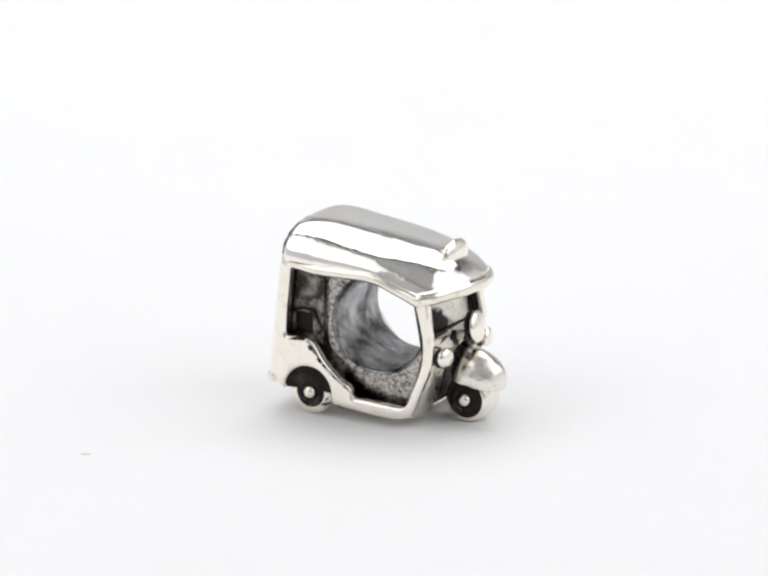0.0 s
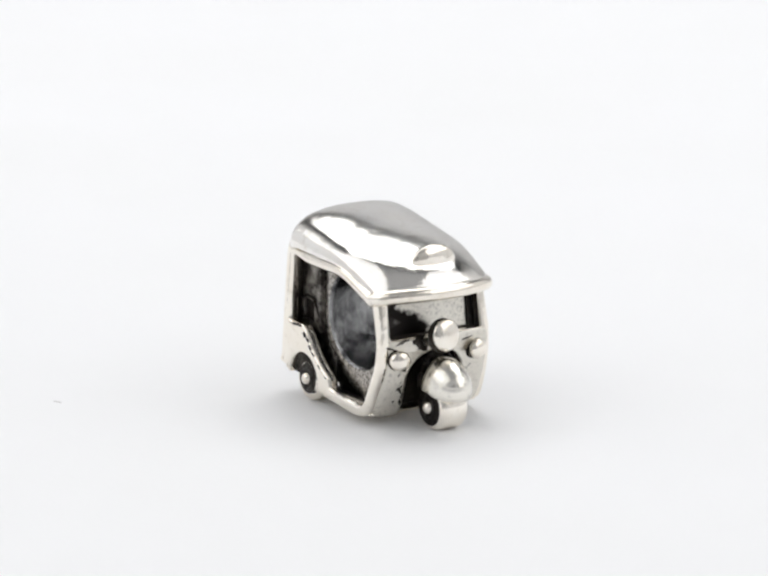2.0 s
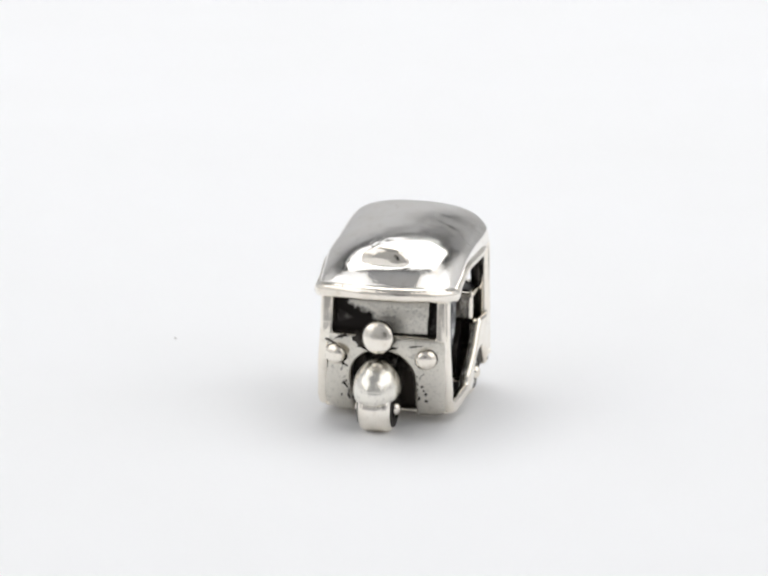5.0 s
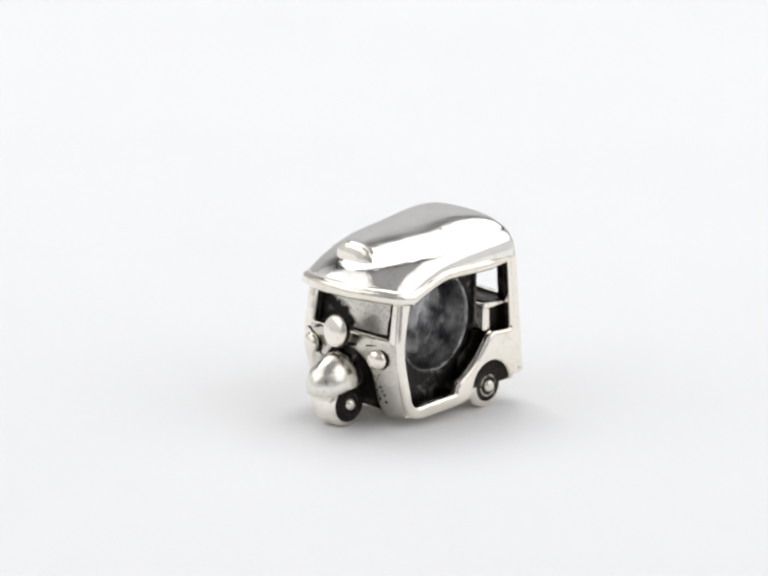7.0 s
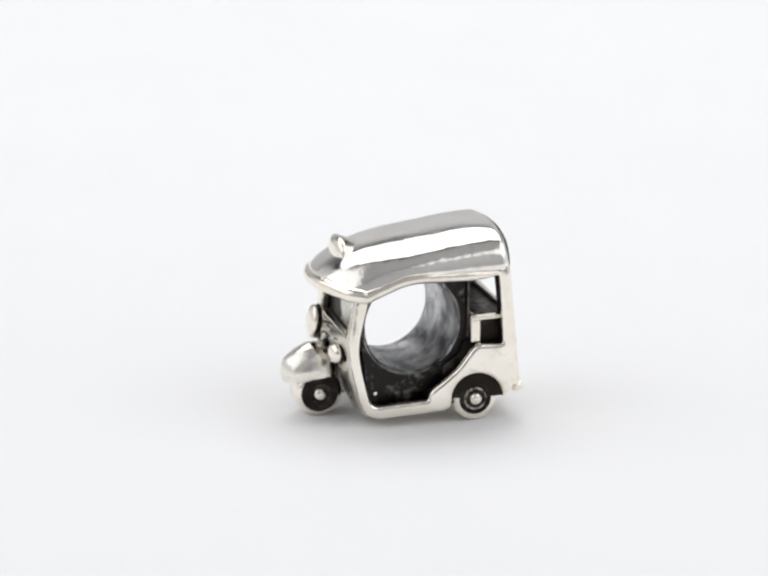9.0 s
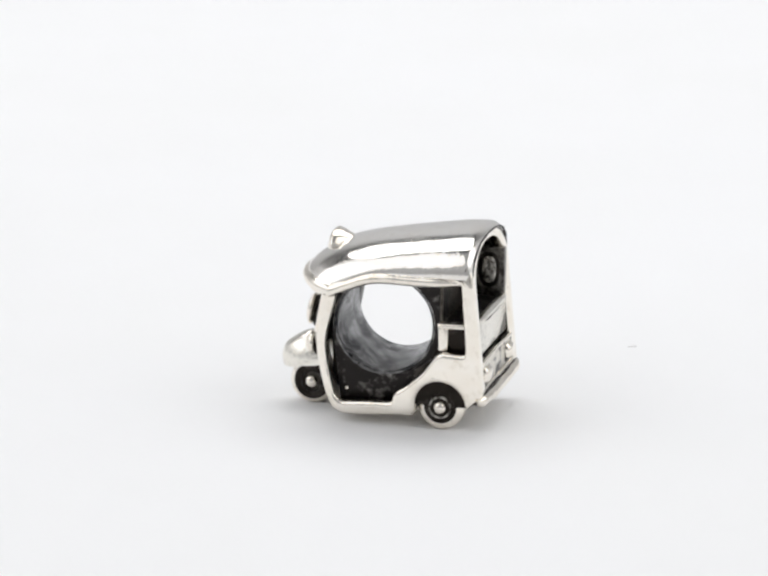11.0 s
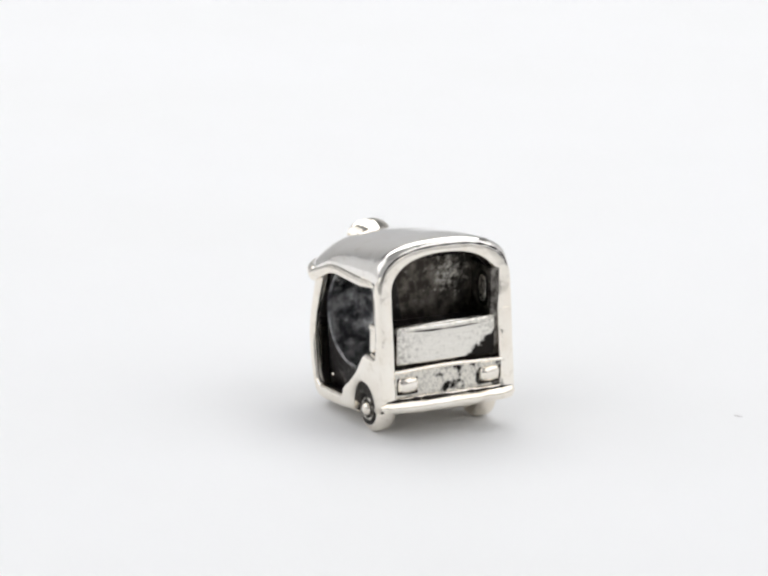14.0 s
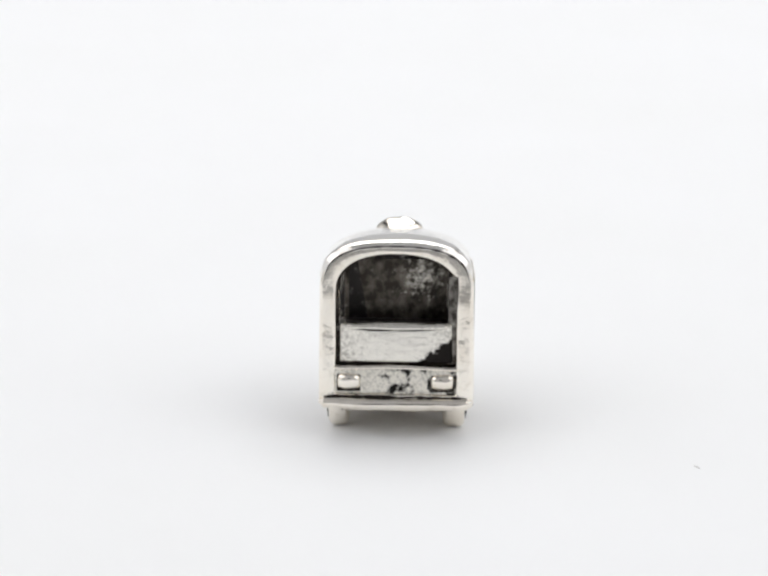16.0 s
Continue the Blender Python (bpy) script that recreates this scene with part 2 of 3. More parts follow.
# ---------------------------------------------------------------- the tent and the turntable
def light_tent():
    """Unseen floor, four walls and a ceiling, with an opening over which the softbox hangs. White fabric, but grey
    where the roof's reflections are toned down.
    """
    def slab(name, x0, x1, y0, y1, z0, z1, label, mat=FABRIC):
        ob = part(name, block(x0 * 1000, x1 * 1000, y0 * 1000, y1 * 1000, z0 * 1000, z1 * 1000, 1.0, 1), mat)
        tagged(ob, label, "tent wall", kind="structure")
    h, back, top, low = 0.31, 0.36, 0.40, -0.016
    slab("floor", -h, h, -h, back, low - 0.01, low, "white fabric floor of a photo light tent")
    slab("wall_north", -h, h, back, back + 0.01, low, top, "unseen grey back wall that tones the roof's reflections", GREY)
    slab("wall_south", -h, h, -h - 0.01, -h, low, top, "unseen grey front wall that tones the roof's reflections", DIM_GREY)
    slab("wall_east", h, h + 0.01, -h, back, low, top, "white fabric wall of a light tent")
    slab("wall_west", -h - 0.01, -h, -h, back, low, top, "white fabric wall of a light tent")
    slab("ceiling", -h - 0.01, h + 0.01, -h - 0.01, back + 0.01, top + 0.001, top + 0.011, "unseen grey ceiling that dims the roof's reflections", DIM_GREY)


def softbox():
    """The black rim of the lamp that hangs in the tent."""
    box = new("softbox", None)
    box.matrix_world = BOX
    tagged(box, "softbox with a black cloth rim under the tent's ceiling", "softbox")
    oval = Matrix.Diagonal((220, 130, 1, 1)) @ Matrix.Rotation(radians(90), 4, "X")
    part("rim", moved(lathe([(1.07, -6), (1.24, -6), (1.24, 14), (1.07, 14), (1.07, -6)], 72), oval), CLOTH_BLACK, box)
    part("border", moved(lathe([(1.005, -2), (1.07, -2), (1.07, 12), (1.005, 12), (1.005, -2)], 72), oval), GREY, box, "pale fabric border")
    part("back", moved(lathe([(0, 15), (1.24, 15), (1.24, 18), (0, 18)], 72), oval), CLOTH_BLACK, box)


def photo_lens():
    """The black lens that looks in through the tent's front wall; it shows in the bead's curved mirrors."""
    tube = lathe([(0, -4), (10, -4), (10.5, -2.5), (14, -2.5), (17, -3), (17.5, -5), (17.5, -60), (20, -62), (20, -172), (0, -172)], 48)
    eye, aim = Vector(EYE), Vector(AIM)
    ob = part("camera_lens", moved(tube, Matrix.Translation(eye / MM) @ (aim - eye).to_track_quat("Y", "Z").to_matrix().to_4x4()), CLOTH_BLACK)
    tagged(ob, "black camera lens reaching in through the tent wall", "lens")


def turntable():
    r, t = 200.0, 16.0
    prof = [(0, 0), (40, 0), (120, 0), (r - 1.5, 0), (r - 0.4, -0.4), (r, -1.5), (r, -t + 1), (r - 1, -t), (0, -t)]
    bm = lathe(prof, 96)
    moved(bm, Matrix.Rotation(radians(90), 4, "X"))
    ob = part("turntable", bm, WHITE)
    tagged(ob, "round glossy white turntable under the silver bead", "turntable")
    fleck = ball(0.26, 0.07, 0.02, (0, 0, 0), 0, 10)
    moved(fleck, Matrix.Translation((-8.42, -13.25, 0.012)) @ Matrix.Rotation(radians(28), 4, "Z"))
    part("dust_fleck", fleck, FLECK, ob, "faint grey speck of dust")
    return ob


# ---------------------------------------------------------------- the bead
G = 1.12          # height of the wheel centres
SHEAR = -0.044    # the sides come together towards the front


def lift(loop):
    return [(x, z + G) for x, z in loop]


def side_y(x):
    return 3.40 + SHEAR * (x + 4.7)


ROOF_C = [(-4.75, 7.66), (-4.0, 7.8), (-3.0, 7.77), (-1.6, 7.58), (-0.4, 7.4), (0.8, 7.2), (1.9, 6.94), (2.6, 6.72), (3.3, 6.35), (3.8, 5.98), (4.1, 5.64), (4.3, 5.36), (4.6, 4.9), (4.9, 4.5)]
ROOF_E = [(-4.75, 6.05), (-3.6, 5.98), (-2.0, 5.92), (0.0, 5.93), (0.6, 5.85), (1.1, 5.66), (1.7, 5.4), (2.2, 5.26), (2.7, 5.18), (3.2, 5.1)]


def roof_point(u, v, grow=0.0):
    """u from the back (0) to the front (1), v across (-1 to 1)."""
    s = math.sin(v * math.pi / 2)
    x0, x1 = -4.28 + 8.44 * u, -4.28 + (7.14 - 0.12 * v) * u
    k = abs(s) ** 2.4
    x = x0 * (1 - k) + x1 * k - 0.34 * max(0.0, (abs(s) - 0.87) / 0.13) ** 2 * u ** 10     # rounded front corners
    c, e = smooth_table(ROOF_C, x0), smooth_table(ROOF_E, x1)
    w = 3.42 - 0.034 * (x + 4.7) + grow - (0.1 * max(0.0, u * 3 - 2) if v < 0 else 0)
    n = 2.6 - 0.55 * u + 0.3 * u ** 8
    z = e + (c - e) * max(0.0, 1 - abs(s) ** n) ** (1 / n)
    roll = max(0.0, 1 - u / 0.05) ** 2          # the back end rolls over
    return Vector((x, (w - 0.2 * roll) * s, z + G - 0.22 * roll))


def roof(bead):
    bm = bmesh.new()
    nu, nv = 60, 64
    us = [(i / nu) ** 1.3 for i in range(nu + 1)]
    grid = [[bm.verts.new(roof_point(u, -1 + 2 * j / nv)) for j in range(nv + 1)] for u in us]
    for a, b in zip(grid, grid[1:]):
        for j in range(nv):
            bm.faces.new((a[j], a[j + 1], b[j + 1], b[j]))
    ob = part("roof", cast(bm, 0.012, 0.7, 3), [ROOF, BLACK], bead, "polished arched silver roof", 60)
    so = ob.modifiers.new("thick", "SOLIDIFY")
    so.thickness, so.offset, so.material_offset = 0.3 * MM, -1, 1
    # rounded rim along both sides and the front
    edge = [roof_point(0.05 + 0.95 * i / 40, -1, -0.1) for i in range(41)]
    edge += [roof_point(1, -1 + 2 * j / 60, -0.1) for j in range(1, 60)]
    edge += [roof_point(1 - 0.95 * i / 40, 1, -0.1) for i in range(41)]
    part("roof_rim", rod([p + Vector((-0.05 * min(1, max(0, (p.x - 2) / 1)) - 0.11 * min(1, max(0, (p.x - 3) / 0.8)), 0, -0.14 - 0.1 * min(1, max(0, (p.x - 2) / 1)))) for p in edge], [0.25 + 0.09 * min(1, max(0, (p.x - 1.6) / 1.2)) for p in edge], 14, 8), SATIN, ob, "rounded polished rim")
    lamp = ball(0.36, 1.14, 0.76, (2.86, 0.04, 6.44 + G), 0, 40)
    for v in lamp.verts:       # a steep front, and a tail that runs out into the roof
        if v.co.x < 2.86:
            v.co.x = 2.86 + (v.co.x - 2.86) * 3.6
            k = (2.86 - v.co.x) / 1.3
            v.co.z = 6.44 + G + (v.co.z - 6.44 - G) * (1 - 0.45 * k)
            v.co.y = 0.04 + (v.co.y - 0.04) * (1 - 0.6 * k)
    cast(lamp, 0.05, 1.2, 5)
    lip = [roof_point(1, -0.92 + 1.84 * j / 30, -0.2) + Vector((-0.16, 0, -0.36)) for j in range(31)]
    rear = [roof_point(0, -0.97 + 1.94 * j / 60, 0.0) + Vector((-0.015, 0, 0.02)) for j in range(61)]
    part("back_seam", rod(rear, [0.04 + 0.03 * noise.noise(Vector((j * 0.35, 1, 2))) for j in range(61)], 8, 8), DARK, ob, "dark seam over the back window")
    # black rod drawn where the front lip throws its shadow
    part("seam", rod(lip, 0.07, 8, 3), BLACK, ob, "black strip painting the shadow under the front lip")
    part("roof_lamp", lamp, SILVER, ob, "small domed lamp on the roof")
    return ob


def pinch(x, z, s):
    """How far the front pillars lean in towards the roof (z above the wheel centres)."""
    k = min(1.0, max(0.0, (x - 0.6) / 1.9))
    rows = [(0.0, 0.0), (1.2, 0.1), (2.4, 0.18), (3.2, 0.24), (5.5, 0.27)] if s < 0 else [(2.0, 0.0), (3.6, 0.12), (5.5, 0.26)]
    return k * k * (3 - 2 * k) * table(rows, z)


def door_opening():
    return [(0.3, 5.74), (1.0, 5.5), (1.6, 5.22), (2.02, 5.08), (2.2, 4.5), (2.66, 2.5), (2.12, 0.12), (1.86, -0.13), (-0.58, 0.05), (-0.68, 0.48), (-1.28, 0.86), (-2.02, 1.5),
            (-2.62, 2.42), (-2.95, 2.58), (-4.0, 2.56), (-3.95, 3.6), (-3.75, 5.8), (-0.5, 5.8)]


def side_frame(bead, sign):
    arch = arc(-2.88, 0.0, 1.17, 178, -4, 20)
    outline = [(2.6, 5.25), (2.74, 5.0), (3.12, 2.5), (2.62, 0.2), (2.25, -0.55), (1.6, -0.76), (-0.6, -0.56), (-1.62, -0.4)]
    outline = eased(outline, {1: 0.5, 2: 0.9, 3: 0.7, 4: 0.6, 5: 0.7, 6: 0.5})
    outline += [(x, z) for x, z in reversed(arch)]
    outline += [(-4.2, 0.1), (-4.6, 0.5), (-4.38, 3.0), (-4.08, 5.7), (-3.98, 6.0), (-0.6, 5.98), (0.3, 5.92), (1.0, 5.74), (1.7, 5.48), (2.2, 5.32)]
    bm = plate_mesh("side_frame", lift(dense(outline)), [lift(dense(rounded(eased(door_opening(), {4: 0.5, 5: 0.8, 9: 0.25, 11: 0.5, 12: 0.4}, 5), 0.14, 2)))], 2.94, 3.44, 0.2, "xz", 5)
    for v in bm.verts:
        v.co.y = (v.co.y + SHEAR * (v.co.x + 4.7) + (0.06 if sign < 0 and v.co.y > 3.2 else 0) - pinch(v.co.x, v.co.z - G, sign)) * sign
    if sign < 0:               # the front pillar of this side stands a little further forward
        for v in bm.verts:
            k = min(1.0, max(0.0, (v.co.x - 1.0) / 0.9)) * min(1.0, max(0.0, (v.co.z - G - 0.2) / 1.6))
            v.co.x += 0.17 * k * k * (3 - 2 * k)
    cast(bm, 0.018, 0.8, 7 * sign)
    ob = part("side_frame", bm, SILVER, bead, "polished side with an open doorway")
    ob.modifiers.new("even", "WEIGHTED_NORMAL").keep_sharp = True
    liner = plate_mesh("arch_liner", lift(arc(-2.88, 0.0, 1.3, 178, 2, 24) + arc(-2.88, 0, 0.62, 2, 178, 16)), [], 2.2, 3.12, 0.03, "xz", 1)
    for v in liner.verts:
        v.co.y *= sign
    part("arch_liner", liner, BLACK, ob, "blackened wheel arch")
    return ob


def core(bead):
    """The dark block in the middle, with the bore for a bracelet through it."""
    outline = [(2.1, 5.3), (2.2, 4.9), (2.52, 3.7), (2.52, 2.8), (2.15, -0.2), (-1.2, -0.2), (-2.4, 1.2), (-2.66, 2.6), (-2.62, 6.75), (0, 6.45), (1.8, 5.8)]
    bm = plate_mesh("core", lift(outline), [lift(arc(0.12, 3.4, 2.34, 0, 360 - 5.625, 63))], -2.32, 2.32, 0.04, "xz", 1)
    moved(bm, Matrix.Translation((0.12, 0, 0)) @ Matrix.Rotation(radians(3), 4, "Z") @ Matrix.Translation((-0.12, 0, 0)))
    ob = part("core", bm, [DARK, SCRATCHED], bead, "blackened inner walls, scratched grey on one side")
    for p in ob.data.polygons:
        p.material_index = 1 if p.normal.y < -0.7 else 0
    prof = [(2.2, -2.22), (2.2, 0), (2.2, 2.22), (2.24, 2.3), (2.3, 2.35), (2.36, 2.32), (2.38, 2.22), (2.38, -2.22), (2.36, -2.32), (2.3, -2.35), (2.24, -2.3), (2.2, -2.22)]
    part("bore", moved(lathe(prof, 72), Matrix.Translation((0.12, 0, 3.4 + G)) @ Matrix.Rotation(radians(3), 4, "Z")), BORE, bead, "round grey tube through the bead")
    # chassis and the inner walls behind the rear wheels
    part("chassis", block(-1.5, 2.0, -2.95, 2.95, -0.5 + G, -0.16 + G, 0.08), BLACK, bead, "blackened floor")
    part("rear_floor", block(-4.5, -1.4, -2.1, 2.1, 0.0 + G, 0.6 + G, 0.08), SATIN, bead, "silver underside at the back")
    part("underbody", cast(block(-1.5, 2.2, -2.85, 2.85, -0.64 + G, -0.49 + G, 0.06), 0.03, 0.9, 8), SATIN, bead, "bright silver underside")
    for s in (1, -1):
        wall = [(-4.35, 0.0), (-1.45, 0.0), (-1.45, 1.4), (-2.25, 2.0), (-2.4, 2.5), (-4.35, 2.5)]
        part("inner_wall", plate_mesh("inner_wall", lift(wall), [], s * 2.3 - 0.16, s * 2.3 + 0.16, 0.03, "xz", 1), BLACK if s > 0 else GREYED, bead, "tarnished wall behind the wheel")


PANEL_X = [(-0.82, 1.9), (-0.6, 2.22), (0.0, 2.52), (1.0, 2.84), (2.0, 3.05), (2.6, 3.14), (3.1, 3.1)]


def front(bead):
    bm = bmesh.new()
    rows = [-0.8 + (3.07 + 0.8) * k / 32 for k in range(33)]
    cols = 14
    for s in (1, -1):
        grid = []
        for z in rows:
            notch = 1.5 if z < 1.1 else (1.5 * math.sqrt(max(0.0, 1 - ((z - 1.1) / 1.42) ** 2)) if z < 2.52 else 0.0)
            out = table([(-0.82, 2.35), (-0.6, 2.72), (-0.45, 2.92), (-0.2, 3.04), (0.3, 3.09), (2.5, 3.05), (3.1, 3.02)], z)
            out -= pinch(3.0, z, s)
            line = []
            for k in range(cols + 1):
                y = notch + (out - notch) * k / cols
                x = table(PANEL_X, z) + 0.3 * (1 - (y / 3.05) ** 2) - 0.18 * max(0.0, (y - out + 0.7) / 0.7) ** 2
                line.append(bm.verts.new((x, s * y, z + G)))
            grid.append(line)
        for a, b in zip(grid, grid[1:]):
            for k in range(cols):
                q = (a[k], a[k + 1], b[k + 1], b[k])
                bm.faces.new(q if s > 0 else q[::-1])
    bmesh.ops.remove_doubles(bm, verts=bm.verts, dist=0.01)
    bm.normal_update()
    if sum(f.normal.x for f in bm.faces) < 0:
        bmesh.ops.reverse_faces(bm, faces=bm.faces)
    me = bpy.data.meshes.new("front_panel")
    bm.to_mesh(me)
    bm.free()
    panel = finish("front_panel", me, FRONT, bead, "brushed silver front with black tarnish", 50)
    so = panel.modifiers.new("thick", "SOLIDIFY")
    so.thickness, so.offset = 0.4 * MM, -1
    # windscreen frame and what lies behind it
    hole = rounded([(-2.34, 3.1), (2.46, 3.1), (2.42, 5.0), (-2.36, 5.0)], 0.1, 3)
    fr = plate_mesh("windscreen_frame", lift([(-2.76, 2.95), (2.93, 2.95), (2.76, 5.15), (1.5, 5.4), (-1.5, 5.4), (-2.74, 5.15)]), [lift(hole)], 2.72, 3.14, 0.09, "yz")
    for v in fr.verts:
        v.co.x += -0.17 * (v.co.z - G - 3.1)
    part("windscreen_frame", fr, SILVER, bead, "polished frame of the open windscreen")
    sc = plate_mesh("windscreen", lift([(-2.5, 2.8), (1.98, 2.8), (2.04, 5.3), (-2.5, 5.3)]), [], 2.56, 2.7, 0.06, "yz")
    for v in sc.verts:
        v.co.x += -0.17 * (v.co.z - G - 3.1)
    part("windscreen", sc, SCREEN, bead, "brushed silver pane stained black at one corner")
    for y0, y1 in ((-2.72, -2.1), (1.94, 2.74)):
        fill = plate_mesh("pillar_back", lift([(y0, 2.4), (y1, 2.4), (y1, 5.3), (y0, 5.3)]), [], 2.5, 2.62, 0.03, "yz", 1)
        for v in fill.verts:
            v.co.x += -0.19 * (v.co.z - G - 3.1)
        part("pillar_back", fill, DARK, bead, "blackened back of the front pillar")
    # black rods that draw the shadow line round the windscreen opening
    for a, b in (((-2.34, 3.1), (2.4, 3.1)), ((-2.34, 5.0), (2.4, 5.0)), ((-2.36, 3.1), (-2.36, 5.0)), ((2.02, 3.1), (2.08, 5.0)), ((2.44, 3.1), (2.4, 5.0))):
        line = []
        for k in range(9):
            y, z = a[0] + (b[0] - a[0]) * k / 8, a[1] + (b[1] - a[1]) * k / 8
            line.append((2.74 - 0.17 * (z - 3.1), y, z + G + 0.03 * noise.noise(Vector((y * 2, z * 2, 3)))))
        part("windscreen_shade_line", rod(line, [0.06 + 0.04 * noise.noise(Vector((p[1] * 3, p[2] * 3, 1))) for p in line], 8), BLACK, bead, "black line for the shadow round the windscreen")
    dots = random.Random(11)
    specks = [(-1.05, 2.95, 0.3, 0.3, 20), (-0.8, 2.62, 0.3, 0.13, -10), (0.3, 2.62, 0.55, 0.09, 0), (-1.85, 3.0, 0.34, 0.1, 15), (-2.35, 2.72, 0.25, 0.06, -15),
              (-1.8, 1.68, 0.2, 0.07, -20), (1.55, 2.75, 0.3, 0.04, 8)]
    for k in range(34):
        side, z = (-1, 1)[k % 2], dots.uniform(0.0, 1.5)
        specks.append((side * (1.58 + 0.42 * dots.random() ** 1.6), z, dots.uniform(0.025, 0.075), dots.uniform(0.03, 0.1), dots.uniform(-50, 50)))
    for y, z, a, b, turn in specks:
        spot = ball(0.02, a, b, (0, 0, 0), 0, 24)
        moved(spot, Matrix.Rotation(radians(turn), 4, "X"))
        for v in spot.verts:
            q = v.co * (0.85 + 1.0 * noise.noise(Vector((y * 5, v.co.y * 9, v.co.z * 9 + z))))
            yy, zz = y + q.y, z + q.z
            v.co = Vector((table(PANEL_X, zz) + 0.3 * (1 - (yy / 3.05) ** 2) + q.x * 0.5 + 0.004, yy, zz + G))
        part("tarnish_mark", spot, BLACK, panel, "smudge of black tarnish")
    part("wheel_recess", block(2.36, 2.6, -1.75, 1.75, -0.1 + G, 2.6 + G, 0.04), BLACK, bead, "blackened recess behind the front wheel")
    # lamps
    # black disc that paints the shadow round the headlight
    part("lamp_dark_edge", ball(0.12, 0.78, 0.8, (3.82, -0.06, 3.2 + G), -8), BLACK, bead, "black disc painting the shadow round the headlight")
    hl = part("headlight", ball(0.26, 0.70, 0.74, (4.04, 0.0, 3.26 + G), -8), SATIN, bead, "round domed silver headlight")
    part("headlight_stem", rod([(3.1, 0, 2.75 + G), (3.6, 0, 2.95 + G), (3.95, 0, 3.15 + G)], 0.28), SATIN, hl)
    for s in (1, -1):
        lp = ball(0.27, 0.50, 0.46, (3.53, s * 2.08, 2.22 + G))
        moved(lp, Matrix.Translation((3.5, s * 2, 0)) @ Matrix.Rotation(s * 0.25, 4, "Z") @ Matrix.Translation((-3.5, -s * 2, 0)))
        part("lamp_dark_edge", ball(0.1, 0.53, 0.49, (3.25, s * 2.06, 2.2 + G)), BLACK, bead, "black disc behind the side lamp")
        part("indicator_lamp", lp, SATIN, bead, "small domed side lamp")
        part("fork", rod([(3.0, s * 0.62, 2.2 + G), (3.6, s * 0.6, 1.9 + G), (3.9, s * 0.55, 1.2 + G)], 0.14), DARK, bead, "dark fork strut")
    # mudguard
    mg = ball(1.36, 1.08, 1.32, (4.08, 0, 0.92 + G), 0, 40)
    for v in mg.verts:
        if v.co.x < 4.08:
            v.co.x = max(3.3, 4.08 + (v.co.x - 4.08) * 1.5)
        xn = min(1.0, max(0.0, (v.co.x - 4.08) / 1.36))
        if v.co.z > 0.92 + G:      # the top slopes down to a low blunt nose
            v.co.z = 0.92 + G + (v.co.z - 0.92 - G) * (1 - 0.12 * math.sin(math.pi * xn ** 1.6))
        v.co.x += 0.08 * xn
        floor_z = 0.80 + G - 0.2 * (v.co.x - 4.1)
        if v.co.z < floor_z:
            d = floor_z - v.co.z
            v.co.z = floor_z - min(d, 0.16) * 0.6
            if d > 0.25:
                v.co.x, v.co.y = 4.08 + (v.co.x - 4.08) * 0.8, v.co.y * 0.8
    # black ring: the crack behind the dome, and painted-in dark reflections
    ring = [(3.36, 0.98 * math.cos(math.pi * k / 24), 0.85 + G + 1.18 * math.sin(math.pi * k / 24)) for k in range(25)]
    part("mudguard_dark_ring", rod(ring, [0.13 + 0.07 * noise.noise(Vector((k * 0.4, 0, 3))) for k in range(25)], 8, 3), BLACK, bead, "black ring for the crack and dark reflections behind the mudguard")
    part("mudguard", cast(mg, 0.03, 1.1, 2), GUARD, bead, "domed polished front mudguard", 60)


def wheel(bead, name, x, y0, y1, r, faces, label, disc_r=0.75, ring=None):
    """A wheel between y0 and y1; faces: the sides that show a blackened disc and a cap."""
    b = 0.32
    prof = [(0, y0)] + [(r - b + b * math.sin(radians(a)), y0 + b - b * math.cos(radians(a))) for a in range(0, 91, 18)]
    prof += [(r - b + b * math.cos(radians(a)), y1 - b + b * math.sin(radians(a))) for a in range(0, 91, 18)] + [(0, y1)]
    at = Matrix.Translation((x, 0, r))
    ty = part(name, moved(lathe(prof), at), SATIN, bead, label)
    for s in faces:
        y = y1 if s > 0 else y0
        disc = lathe([(0, y + s * 0.03), (disc_r - 0.05, y + s * 0.03), (disc_r, y - s * 0.04), (disc_r, y - s * 0.2), (0, y - s * 0.2)])
        part("wheel_disc", moved(disc, at), BLACK, ty, "blackened wheel disc")
        cap = lathe([(0, y + s * 0.28), (0.16, y + s * 0.26), (0.26, y + s * 0.18), (0.31, y + s * 0.05), (0.31, y - s * 0.1), (0, y - s * 0.1)])
        part("hub_cap", moved(cap, at), SATIN, ty, "bright rounded hub cap")
        part("hub_ring", moved(lathe([(0.44, y + s * 0.02), (0.44, y + s * 0.07), (0.5, y + s * 0.08), (0.54, y + s * 0.02)]), at), ring or DARK, ty, "worn ring")


def lean(bm):
    """The back leans forward towards the top."""
    for v in bm.verts:
        v.co.x += 0.105 * (v.co.z - G - 0.6)
    return bm


